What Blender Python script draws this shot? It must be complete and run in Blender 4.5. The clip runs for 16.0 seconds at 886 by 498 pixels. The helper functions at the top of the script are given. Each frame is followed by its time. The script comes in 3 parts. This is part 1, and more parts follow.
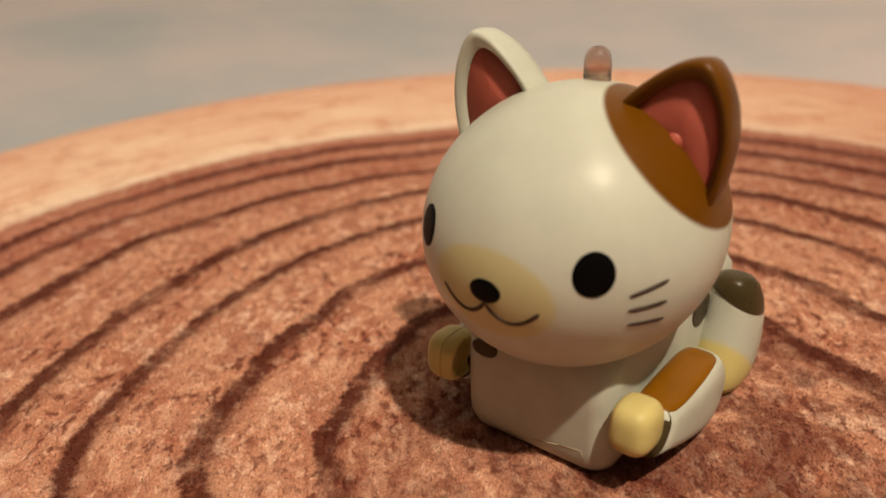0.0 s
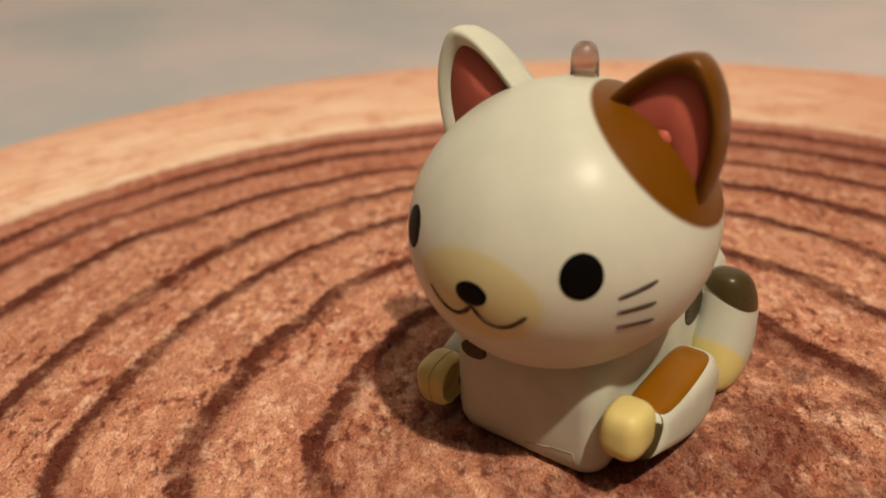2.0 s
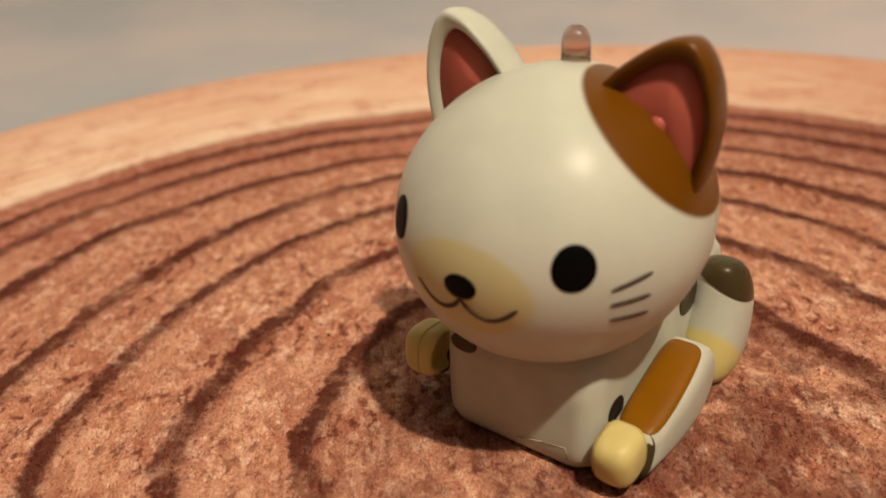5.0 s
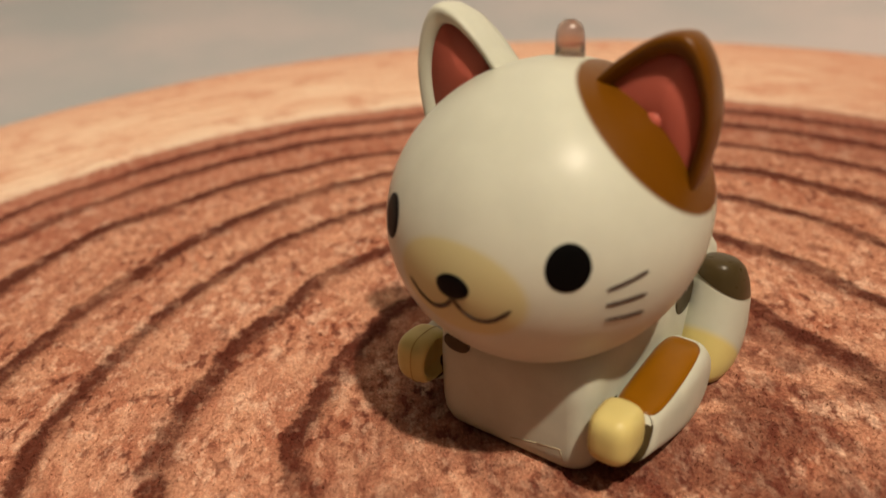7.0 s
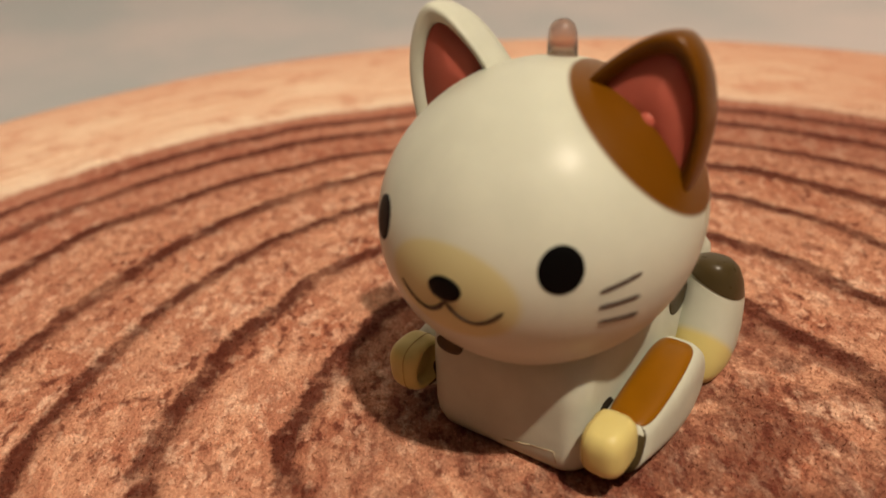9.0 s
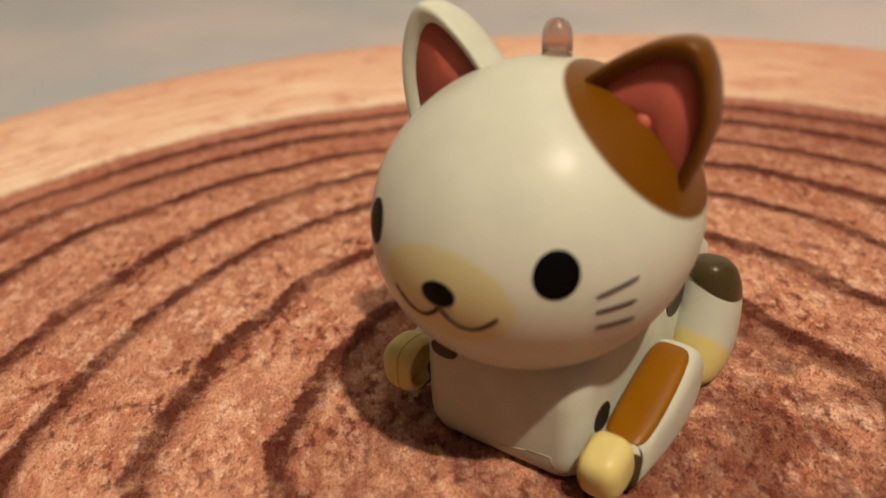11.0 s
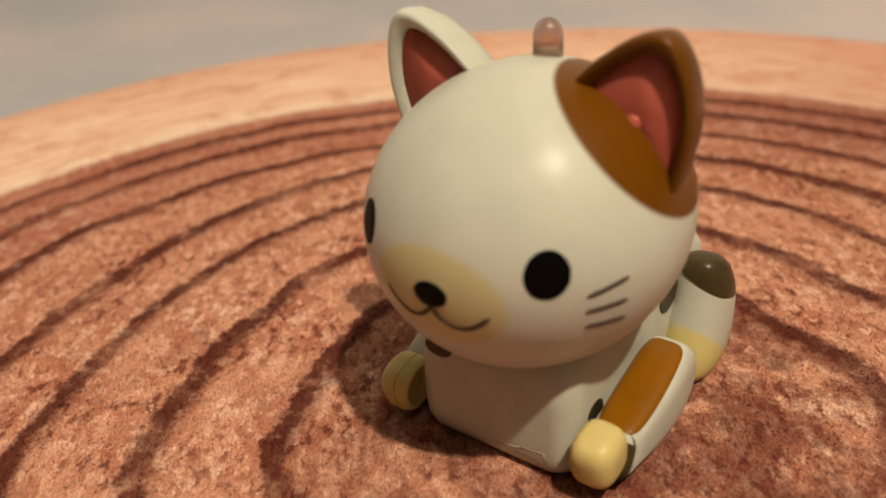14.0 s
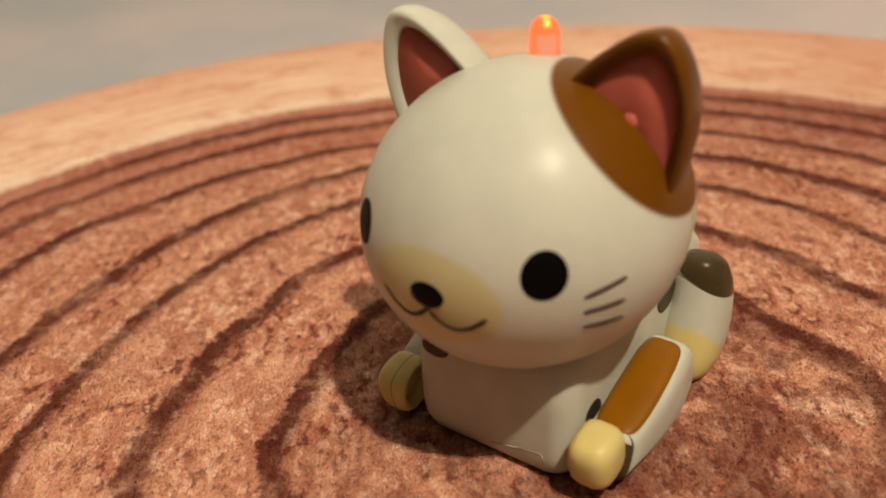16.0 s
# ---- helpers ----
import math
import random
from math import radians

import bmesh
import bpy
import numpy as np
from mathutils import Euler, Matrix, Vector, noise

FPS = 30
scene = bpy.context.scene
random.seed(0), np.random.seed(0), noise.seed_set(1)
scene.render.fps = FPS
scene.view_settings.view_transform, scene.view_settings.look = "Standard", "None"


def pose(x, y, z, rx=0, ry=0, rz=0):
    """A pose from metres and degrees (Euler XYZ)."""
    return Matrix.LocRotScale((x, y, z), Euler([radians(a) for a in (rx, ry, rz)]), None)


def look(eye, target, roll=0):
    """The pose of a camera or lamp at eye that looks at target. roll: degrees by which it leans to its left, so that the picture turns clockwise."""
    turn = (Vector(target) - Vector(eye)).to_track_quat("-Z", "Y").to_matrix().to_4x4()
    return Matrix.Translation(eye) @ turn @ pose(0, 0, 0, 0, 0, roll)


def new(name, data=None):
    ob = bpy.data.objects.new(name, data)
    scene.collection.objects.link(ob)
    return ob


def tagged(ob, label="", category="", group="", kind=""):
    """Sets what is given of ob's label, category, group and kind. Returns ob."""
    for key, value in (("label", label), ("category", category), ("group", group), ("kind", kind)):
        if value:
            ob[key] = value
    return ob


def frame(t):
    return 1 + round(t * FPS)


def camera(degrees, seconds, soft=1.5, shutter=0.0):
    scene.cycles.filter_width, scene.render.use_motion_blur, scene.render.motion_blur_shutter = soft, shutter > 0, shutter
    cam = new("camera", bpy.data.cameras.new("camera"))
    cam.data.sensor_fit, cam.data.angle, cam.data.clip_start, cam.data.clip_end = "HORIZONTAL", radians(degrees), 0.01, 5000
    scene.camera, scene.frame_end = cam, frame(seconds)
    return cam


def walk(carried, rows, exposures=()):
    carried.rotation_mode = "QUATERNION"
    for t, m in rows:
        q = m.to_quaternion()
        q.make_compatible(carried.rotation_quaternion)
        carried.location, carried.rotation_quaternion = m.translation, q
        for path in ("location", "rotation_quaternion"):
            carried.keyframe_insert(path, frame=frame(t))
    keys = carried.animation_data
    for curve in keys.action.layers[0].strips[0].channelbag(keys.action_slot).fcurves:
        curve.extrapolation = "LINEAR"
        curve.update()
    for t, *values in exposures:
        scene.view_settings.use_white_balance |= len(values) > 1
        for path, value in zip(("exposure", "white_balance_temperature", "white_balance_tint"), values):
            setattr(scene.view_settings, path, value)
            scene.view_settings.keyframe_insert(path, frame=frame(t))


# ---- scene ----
# metres: seconds, place, heading, downward tilt and lean in degrees
PATH = [
    (0, 0.00001, 0.00000, 0.09999, 0.006, 26.838, 2.229),
    (0.5, 0.00107, 0.00069, 0.10002, -0.174, 27.057, 2.527),
    (1, 0.00171, 0.00191, 0.10033, -0.086, 27.204, 2.644),
    (1.5, 0.00191, 0.00234, 0.10024, -0.069, 27.358, 2.815),
    (2, 0.00212, 0.00301, 0.10014, 0.020, 27.447, 2.865),
    (2.5, 0.00248, 0.00395, 0.10032, 0.035, 27.671, 2.991),
    (3, 0.00236, 0.00406, 0.09979, 0.100, 27.769, 3.007),
    (3.5, 0.00244, 0.00472, 0.09966, 0.180, 27.973, 2.996),
    (4, 0.00265, 0.00557, 0.09929, 0.270, 28.117, 3.016),
    (6.5, 0.00287, 0.00807, 0.09868, 0.870, 28.593, 3.045),
    (7, 0.00325, 0.00890, 0.09826, 0.881, 28.642, 3.056),
    (7.5, 0.00349, 0.00955, 0.09823, 1.010, 28.698, 2.965),
    (8, 0.00329, 0.00948, 0.09830, 1.193, 28.730, 2.912),
    (8.5, 0.00315, 0.00949, 0.09776, 1.227, 28.759, 2.948),
    (9, 0.00364, 0.01004, 0.09828, 1.282, 28.837, 2.998),
    (11.5, 0.00437, 0.01243, 0.09842, 1.603, 29.172, 3.210),
    (12, 0.00493, 0.01206, 0.09919, 1.574, 29.182, 3.280),
    (12.5, 0.00515, 0.01169, 0.09944, 1.518, 29.254, 3.351),
    (13, 0.00541, 0.01149, 0.09990, 1.469, 29.390, 3.418),
    (13.5, 0.00522, 0.01165, 0.09977, 1.466, 29.553, 3.485),
    (14, 0.00542, 0.01212, 0.09953, 1.412, 29.630, 3.566),
    (14.5, 0.00555, 0.01237, 0.09963, 1.437, 29.699, 3.603),
    (15, 0.00544, 0.01252, 0.09941, 1.488, 29.744, 3.639),
    (15.5, 0.00567, 0.01287, 0.09964, 1.530, 29.780, 3.659),
    (16, 0.00561, 0.01295, 0.09955, 1.575, 29.840, 3.656),
]


def aim(x, y, z, heading, tilt, lean):
    h, p = radians(heading), radians(tilt)
    way = Vector((math.sin(h) * math.cos(p), math.cos(h) * math.cos(p), -math.sin(p)))
    return look((x, y, z), Vector((x, y, z)) + way, -lean)


cam = camera(54, 16.0, soft=1.6, shutter=0.4)
walk(cam, [(row[0], aim(*row[1:])) for row in PATH])
cam.data.dof.use_dof = True
cam.data.dof.focus_distance = 0.149
cam.data.dof.aperture_fstop = 13.5

# ---- light: one warm ceiling lamp over the cushion, the rest is bounce in the room ----
world = bpy.data.worlds.new("world")
scene.world = world
world.use_nodes = True
world.node_tree.nodes["Background"].inputs[0].default_value = (1.0, 0.86, 0.7, 1)
world.node_tree.nodes["Background"].inputs[1].default_value = 0.05
scene.view_settings.exposure = 0.0

CUSHION = Vector((0.0296, 0.1203, 0.0))
LAMP = Vector((0.025, 0.12, 0.03)) + Vector((0.195, -0.40, 0.895)).normalized() * 2.1
lamp_data = bpy.data.lights.new("ceiling_light_source", "POINT")
lamp_data.shadow_soft_size = 0.035
lamp_data.energy = 190
lamp_data.color = (1.0, 0.83, 0.64)
lamp = new("ceiling_light_source", lamp_data)
lamp.matrix_world = look(LAMP, (0.025, 0.12, 0.03))


# ---- materials ----
def lin(r, g, b):
    f = lambda c: c / 12.92 if c <= 0.04045 else ((c + 0.055) / 1.055) ** 2.4
    return (f(r / 255), f(g / 255), f(b / 255), 1.0)


class Nodes:
    """Short way of wiring a node material."""

    def __init__(self, name):
        self.m = bpy.data.materials.new(name)
        self.m.use_nodes = True
        self.t = self.m.node_tree
        self.b = self.t.nodes["Principled BSDF"]

    def put(self, kind, **inputs):
        n = self.t.nodes.new(kind)
        for k, v in inputs.items():
            self.wire(v, n.inputs[k.replace("_", " ")])
        return n

    def wire(self, v, socket):
        if isinstance(v, bpy.types.NodeSocket):
            self.t.links.new(v, socket)
        else:
            socket.default_value = v

    def math(self, op, a, b=0.0, c=0.0):
        n = self.t.nodes.new("ShaderNodeMath")
        n.operation = op
        for s, v in zip(n.inputs, (a, b, c)):
            self.wire(v, s)
        return n.outputs[0]

    def noise(self, scale, detail=3.0, rough=0.55, vec=None):
        n = self.put("ShaderNodeTexNoise", Scale=scale, Detail=detail, Roughness=rough)
        self.wire(vec if vec is not None else self.coords(), n.inputs["Vector"])
        return n.outputs["Fac"]

    def coords(self):
        return self.put("ShaderNodeTexCoord").outputs["Object"]

    def mix(self, fac, a, b, blend="MIX"):
        n = self.t.nodes.new("ShaderNodeMix")
        n.data_type, n.blend_type = "RGBA", blend
        for s, v in ((n.inputs[0], fac), (n.inputs[6], a), (n.inputs[7], b)):
            self.wire(v, s)
        return n.outputs[2]

    def span(self, v, a, b, lo=0.0, hi=1.0, smooth=True):
        n = self.t.nodes.new("ShaderNodeMapRange")
        n.interpolation_type = "SMOOTHSTEP" if smooth else "LINEAR"
        for s, x in zip(n.inputs, (v, a, b, lo, hi)):
            self.wire(x, s)
        return n.outputs[0]

    def bump(self, height, strength, distance):
        n = self.put("ShaderNodeBump", Height=height, Strength=strength, Distance=distance)
        self.wire(n.outputs[0], self.b.inputs["Normal"])

    def set(self, **inputs):
        for k, v in inputs.items():
            self.wire(v, self.b.inputs[k.replace("_", " ")])
        return self.m


def plastic(name, colour, rough=0.37, sub=0.05):
    """Moulded or painted vinyl: faint mottling, fine orange peel, uneven gloss."""
    n = Nodes(name)
    dark = tuple(c * 0.9 for c in colour[:3]) + (1,)
    col = n.mix(n.span(n.noise(140, 4), 0.35, 0.7), dark, colour)
    gloss = n.math("ADD", rough, n.math("MULTIPLY", n.math("SUBTRACT", n.noise(900, 3), 0.5), 0.16))
    n.bump(n.noise(2600, 2), 0.06, 0.0002)
    return n.set(Base_Color=col, Roughness=gloss, Subsurface_Weight=sub, Subsurface_Radius=(0.0012, 0.0009, 0.0005), Specular_IOR_Level=0.2)


CREAM = lin(192, 194, 178)
BROWN = lin(98, 58, 4)
PANEL = lin(126, 79, 2)
YELLOW = lin(204, 189, 122)
OLIVE = lin(66, 55, 33)
M_WHITE = plastic("cream_white_vinyl", CREAM)
M_BROWN = plastic("ochre_brown_paint", BROWN, 0.34, 0.05)
M_PANEL = plastic("ochre_panel_paint", PANEL, 0.34, 0.0)
M_YELLOW = plastic("pale_yellow_paint", YELLOW, 0.36, 0.1)
M_OLIVE = plastic("dark_olive_paint", OLIVE, 0.3, 0.0)
M_PINK = plastic("salmon_pink_paint", lin(180, 93, 77), 0.45, 0.1)
M_BLACK = plastic("black_print", lin(3, 3, 3), 0.5, 0.0)
M_BLACK.node_tree.nodes["Principled BSDF"].inputs["Specular IOR Level"].default_value = 0.08
M_PAW_JOINT = plastic("shaded_yellow_joint", lin(176, 152, 92), 0.6, 0.0)
M_LINE = plastic("dark_brown_line_print", lin(62, 42, 30), 0.45, 0.0)
M_SEAM = plastic("shaded_joint", lin(178, 166, 138), 0.6, 0.0)
M_SLOT_DARK = plastic("painted_slot_dark", lin(40, 32, 22), 0.6, 0.0)


def head_material():
    """Cream vinyl with an airbrushed yellow muzzle and a brown patch round the left ear, both soft-edged."""
    n = Nodes("airbrushed_head_vinyl")
    sep = n.put("ShaderNodeSeparateXYZ", Vector=n.coords())
    x, y, z = sep.outputs
    base = n.mix(n.span(n.noise(120, 4), 0.35, 0.7), tuple(c * 0.93 for c in CREAM[:3]) + (1,), CREAM)
    wob = n.math("MULTIPLY", n.math("SUBTRACT", n.noise(160, 2), 0.5), 0.0012)

    def ellipse(u, v, a, b):
        return n.math("ADD", n.math("SQRT", n.math("ADD", n.math("POWER", n.math("DIVIDE", u, a), 2.0), n.math("POWER", n.math("DIVIDE", v, b), 2.0))), wob)

    muzzle = ellipse(x, n.math("ADD", z, 0.0019), 0.0104, 0.0074)
    front = n.span(y, -0.010, -0.008, 1, 0)
    muzzle_mask = n.math("MULTIPLY", n.span(muzzle, 0.92, 1.06, 1, 0), front)
    col = n.mix(n.math("MULTIPLY", muzzle_mask, 0.72), base, lin(190, 178, 116))
    # the patch: everything within an angle of the left ear's foot
    dot = n.math("ADD", n.math("ADD", n.math("MULTIPLY", x, PATCH[0] / 0.0241), n.math("MULTIPLY", y, PATCH[1] / 0.0241)), n.math("MULTIPLY", z, PATCH[2] / 0.0227))
    col = n.mix(n.span(n.math("ADD", dot, wob), PATCH_COS - 0.012, PATCH_COS + 0.012), col, BROWN)
    gloss = n.math("ADD", 0.32, n.math("MULTIPLY", n.math("SUBTRACT", n.noise(900, 3), 0.5), 0.16))
    n.bump(n.noise(2600, 2), 0.06, 0.0002)
    return n.set(Base_Color=col, Roughness=gloss, Subsurface_Weight=0.05, Subsurface_Radius=(0.0012, 0.0009, 0.0005), Specular_IOR_Level=0.15)


PATCH = Vector((0.676, 0.208, 0.696)).normalized()
PATCH_COS = 0.832
M_HEAD = head_material()

RINGS = [(0.0525, 1.0), (0.075, 0.95), (0.097, 0.75), (0.1158, 1.0), (0.138, 0.85), (0.1555, 0.85), (0.168, 0.8)]
# how far the printed rings stray from true circles: degrees round the pith, millimetres outward
STRAY_INNER = [(-90, -1.0), (0, 0.0), (14, 1.0), (33, -2.0), (45, 1.0), (60, 3.5), (85, 5.5), (111, 5.0), (128, 3.0), (142, 0.0), (160, -1.5), (178, -0.3), (191, -2.5), (270, -1.0)]
STRAY_OUTER = [(-90, 0.0), (0, -2.0), (45, -3.5), (64, -3.5), (85, -5.5), (103, -4.5), (114, -1.0), (126, 0.8), (135, 1.6), (141, 4.0), (155, 3.0), (178, 2.0), (270, 0.0)]


def stray(n, angle, steps):
    """Metres by which a ring lies outside its circle, by the angle round the pith."""
    ramp = n.t.nodes.new("ShaderNodeValToRGB")
    e = ramp.color_ramp.elements
    ramp.color_ramp.interpolation = "EASE"
    for i, (deg, mm) in enumerate(steps):
        at, v = (deg + 90) / 360, (mm + 10) / 20
        if i < 2:
            e[i].position = at
        step = e[i] if i < 2 else e.new(at)
        step.color = (v, v, v, 1)
    n.wire(n.math("MULTIPLY_ADD", angle, 1 / (2 * math.pi), 0.5), ramp.inputs[0])
    return n.math("MULTIPLY", n.math("SUBTRACT", ramp.outputs[0], 0.5), 0.02)


def cushion_material(name, loose=False):
    """Short-pile fabric printed with tree rings."""
    n = Nodes(name)
    co = n.coords()
    sep = n.put("ShaderNodeSeparateXYZ", Vector=co)
    flat = n.put("ShaderNodeCombineXYZ", X=sep.outputs[0], Y=sep.outputs[1])
    length = n.t.nodes.new("ShaderNodeVectorMath")
    length.operation = "LENGTH"
    n.wire(flat.outputs[0], length.inputs[0])
    angle = n.math("ARCTAN2", n.math("MULTIPLY", sep.outputs[0], -1.0), sep.outputs[1])
    outer = n.span(length.outputs["Value"], 0.118, 0.142)
    off = n.math("ADD", n.math("MULTIPLY", stray(n, angle, STRAY_INNER), n.math("SUBTRACT", 1.0, outer)), n.math("MULTIPLY", stray(n, angle, STRAY_OUTER), outer))
    r = n.math("SUBTRACT", length.outputs["Value"], off)
    big = n.math("MULTIPLY", n.math("SUBTRACT", n.noise(70, 2), 0.5), 0.0035)
    mid = n.math("MULTIPLY", n.math("SUBTRACT", n.noise(320, 5, 0.7), 0.5), 0.0055)
    rr = n.math("ADD", r, n.math("ADD", big, mid))
    ramp = n.t.nodes.new("ShaderNodeValToRGB")
    ramp.color_ramp.elements[0].position = 0.0
    ramp.color_ramp.elements[0].color = (0, 0, 0, 1)
    ramp.color_ramp.elements[1].position = 1.0
    ramp.color_ramp.elements[1].color = (0, 0, 0, 1)
    for radius, depth in RINGS:
        for d, v in ((-0.0065, 0.0), (-0.0026, depth * 0.34), (0.0002, depth), (0.0028, 0.0)):
            e = ramp.color_ramp.elements.new((radius + d) / 0.2)
            e.color = (v, v, v, 1)
    n.wire(n.math("DIVIDE", rr, 0.2), ramp.inputs[0])
    # the print of a ring fades and gathers along its way
    along = n.put("ShaderNodeCombineXYZ", X=n.math("MULTIPLY", r, 60.0), Y=n.math("MULTIPLY", angle, 3.2))
    fade = n.span(n.noise(1.0, 3, 0.6, along.outputs[0]), 0.30, 0.52, 0.62, 1.0)
    ring = n.math("MULTIPLY", n.math("MULTIPLY", n.span(ramp.outputs[0], 0.06, 0.58), fade), n.span(n.noise(210, 4, 0.65), 0.30, 0.5, 0.6, 1.0))
    # fine marks are stretched away from the camera to look round in its view
    view_co = n.put("ShaderNodeMapping", Vector=co, Scale=(1, 0.6, 1), Rotation=(0, 0, 0.12)).outputs[0]
    # ground tone drifting along the rings
    drawn = n.put("ShaderNodeCombineXYZ", X=n.math("MULTIPLY", rr, 150.0), Y=n.math("MULTIPLY", angle, 5.0))
    drift = n.noise(1.0, 4, 0.6, drawn.outputs[0])
    tone = n.mix(n.span(drift, 0.34, 0.66), lin(188, 128, 102), lin(220, 165, 134))
    tone = n.mix(n.math("MULTIPLY", n.span(n.noise(48, 3, 0.55), 0.46, 0.66), 0.5), tone, lin(178, 106, 78))
    # pale clumps, gathered in places
    clump = n.math("MULTIPLY", n.span(n.noise(230, 4, 0.6, view_co), 0.50, 0.64), n.span(n.noise(36, 3), 0.42, 0.62, 0.2, 1.0))
    tone = n.mix(n.math("MULTIPLY", clump, 0.75), tone, lin(250, 210, 182))
    fleck = n.noise(560, 3, 0.6, view_co)
    tone = n.mix(n.math("MULTIPLY", n.span(fleck, 0.48, 0.36), 0.5), tone, lin(150, 88, 66))
    # dark dots, crowded in places
    crowd = n.math("MINIMUM", n.math("ADD", n.span(n.noise(46, 4), 0.42, 0.60, 0.2, 1.0), n.span(r, 0.040, 0.060, 0.2, 0.0)), 1.0)
    dots = n.span(n.noise(440, 2.5, 0.55, view_co), 0.52, 0.64)
    tone = n.mix(n.math("MULTIPLY", dots, n.math("MULTIPLY", crowd, 0.85)), tone, lin(112, 56, 42))
    speck = n.put("ShaderNodeMapping", Vector=view_co, Location=(3.1, 1.7, 0)).outputs[0]
    tone = n.mix(n.math("MULTIPLY", n.span(n.noise(460, 2.5, 0.55, speck), 0.54, 0.66), 0.55), tone, lin(246, 200, 170))
    # darker heartwood blotches round the pith; the toy's front shadow is painted in too
    heart_shadow = n.math("MULTIPLY", n.span(n.noise(55, 5, 0.72), 0.40, 0.56), n.math("MULTIPLY", n.span(r, 0.044, 0.060, 0.68, 0.0), n.span(sep.outputs[0], -0.046, -0.020, 0.25, 1.0)))
    tone = n.mix(heart_shadow, tone, lin(98, 47, 36))
    # saw marks round the pith
    marks = n.put("ShaderNodeMapping", Vector=co, Scale=(260, 40, 1), Rotation=(0, 0, 0.2))
    saw = n.math("MULTIPLY", n.span(n.noise(1.0, 4, 0.65, marks.outputs[0]), 0.5, 0.68), n.span(r, 0.038, 0.052, 0.5, 0.0))
    tone = n.mix(saw, tone, lin(120, 60, 46))
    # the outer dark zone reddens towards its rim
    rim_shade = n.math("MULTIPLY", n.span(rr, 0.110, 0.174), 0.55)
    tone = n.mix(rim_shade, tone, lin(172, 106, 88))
    tone = n.mix(n.math("MULTIPLY", ring, 0.93), tone, lin(86, 36, 24))
    # pale sapwood band
    stretched = n.put("ShaderNodeCombineXYZ", X=n.math("MULTIPLY", rr, 420.0), Y=n.math("MULTIPLY", angle, 5.0))
    grain = n.noise(1.0, 4, 0.6, stretched.outputs[0])
    band = n.mix(n.span(grain, 0.36, 0.64), lin(255, 226, 196), lin(236, 186, 154))
    band = n.mix(n.span(rr, 0.178, 0.192, 0.6, 0), band, lin(255, 238, 212))
    band = n.mix(n.math("MULTIPLY", n.span(n.noise(75, 5, 0.65), 0.48, 0.66), 0.6), band, lin(216, 152, 122))
    band = n.mix(n.span(rr, 0.205, 0.245, 0, 0.45), band, lin(222, 160, 132))
    # the band and the outer zone turn browner towards the +x side
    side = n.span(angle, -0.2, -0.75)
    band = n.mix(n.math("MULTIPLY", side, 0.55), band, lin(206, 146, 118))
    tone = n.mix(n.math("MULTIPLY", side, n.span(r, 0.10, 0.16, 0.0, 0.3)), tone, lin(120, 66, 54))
    col = n.mix(n.span(rr, 0.1755, 0.1805), tone, band)
    # pile: fine speckle
    pile = n.noise(2100, 3, 0.7, view_co)
    col = n.mix(0.8, col, n.mix(n.span(pile, 0.34, 0.62, smooth=False), (0.44, 0.41, 0.40, 1), (0.88, 0.88, 0.88, 1)), "MULTIPLY")
    # each fibre is lightened or darkened at random, painting in the pile's glints
    if loose:
        single = n.put("ShaderNodeNewGeometry").outputs["Random Per Island"]
        col = n.mix(1.0, col, n.mix(single, (0.72, 0.68, 0.68, 1), (1.8, 1.8, 1.86, 1)), "MULTIPLY")
    n.bump(n.math("ADD", n.math("MULTIPLY", pile, 0.5), n.math("ADD", fleck, n.math("MULTIPLY", ring, -0.5))), 0.65, 0.0010)
    return n.set(Base_Color=col, Roughness=0.95, Specular_IOR_Level=0.12)


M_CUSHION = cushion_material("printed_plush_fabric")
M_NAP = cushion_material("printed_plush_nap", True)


def wall_material(name, a, b, scale):
    n = Nodes(name)
    col = n.mix(n.span(n.noise(scale, 5, 0.6), 0.3, 0.7), a, b)
    n.bump(n.noise(90, 4), 0.25, 0.002)
    return n.set(Base_Color=col, Roughness=0.85)


M_FLOOR = wall_material("grey_floor_cloth", lin(164, 169, 172), lin(196, 185, 184), 3)
# unseen side walls, kept dark to hold bounce off the toy
M_WALL = wall_material("unseen_dim_wall", lin(62, 56, 50), lin(70, 63, 57), 2)
# unseen ceiling, its grey chosen to set how much fill comes from above
M_CEILING = wall_material("unseen_grey_ceiling", lin(140, 140, 138), lin(146, 146, 144), 2)
# unseen north wall, set near and pale as a reflector for fill
M_NORTH = wall_material("unseen_bounce_wall", lin(222, 218, 212), lin(228, 224, 218), 2)
# unseen south wall, made dark to cut the light on the toy's front
M_DARK_WALL = wall_material("unseen_dark_wall", lin(62, 54, 48), lin(72, 62, 54), 3)


def bark_material():
    n = Nodes("printed_bark_side")
    co = n.coords()
    m = n.put("ShaderNodeMapping", Vector=co, Scale=(1, 1, 0.2))
    col = n.mix(n.span(n.noise(90, 5, 0.7, m.outputs[0]), 0.35, 0.65), lin(90, 52, 34), lin(170, 112, 78))
    n.bump(n.noise(90, 5, 0.7, m.outputs[0]), 0.6, 0.003)
    return n.set(Base_Color=col, Roughness=0.95)


M_BARK = bark_material()


def bulb_material():
    n = Nodes("clear_led_resin")
    return n.set(Base_Color=lin(232, 216, 208), Roughness=0.2, Transmission_Weight=1.0, IOR=1.38)


M_BULB = bulb_material()


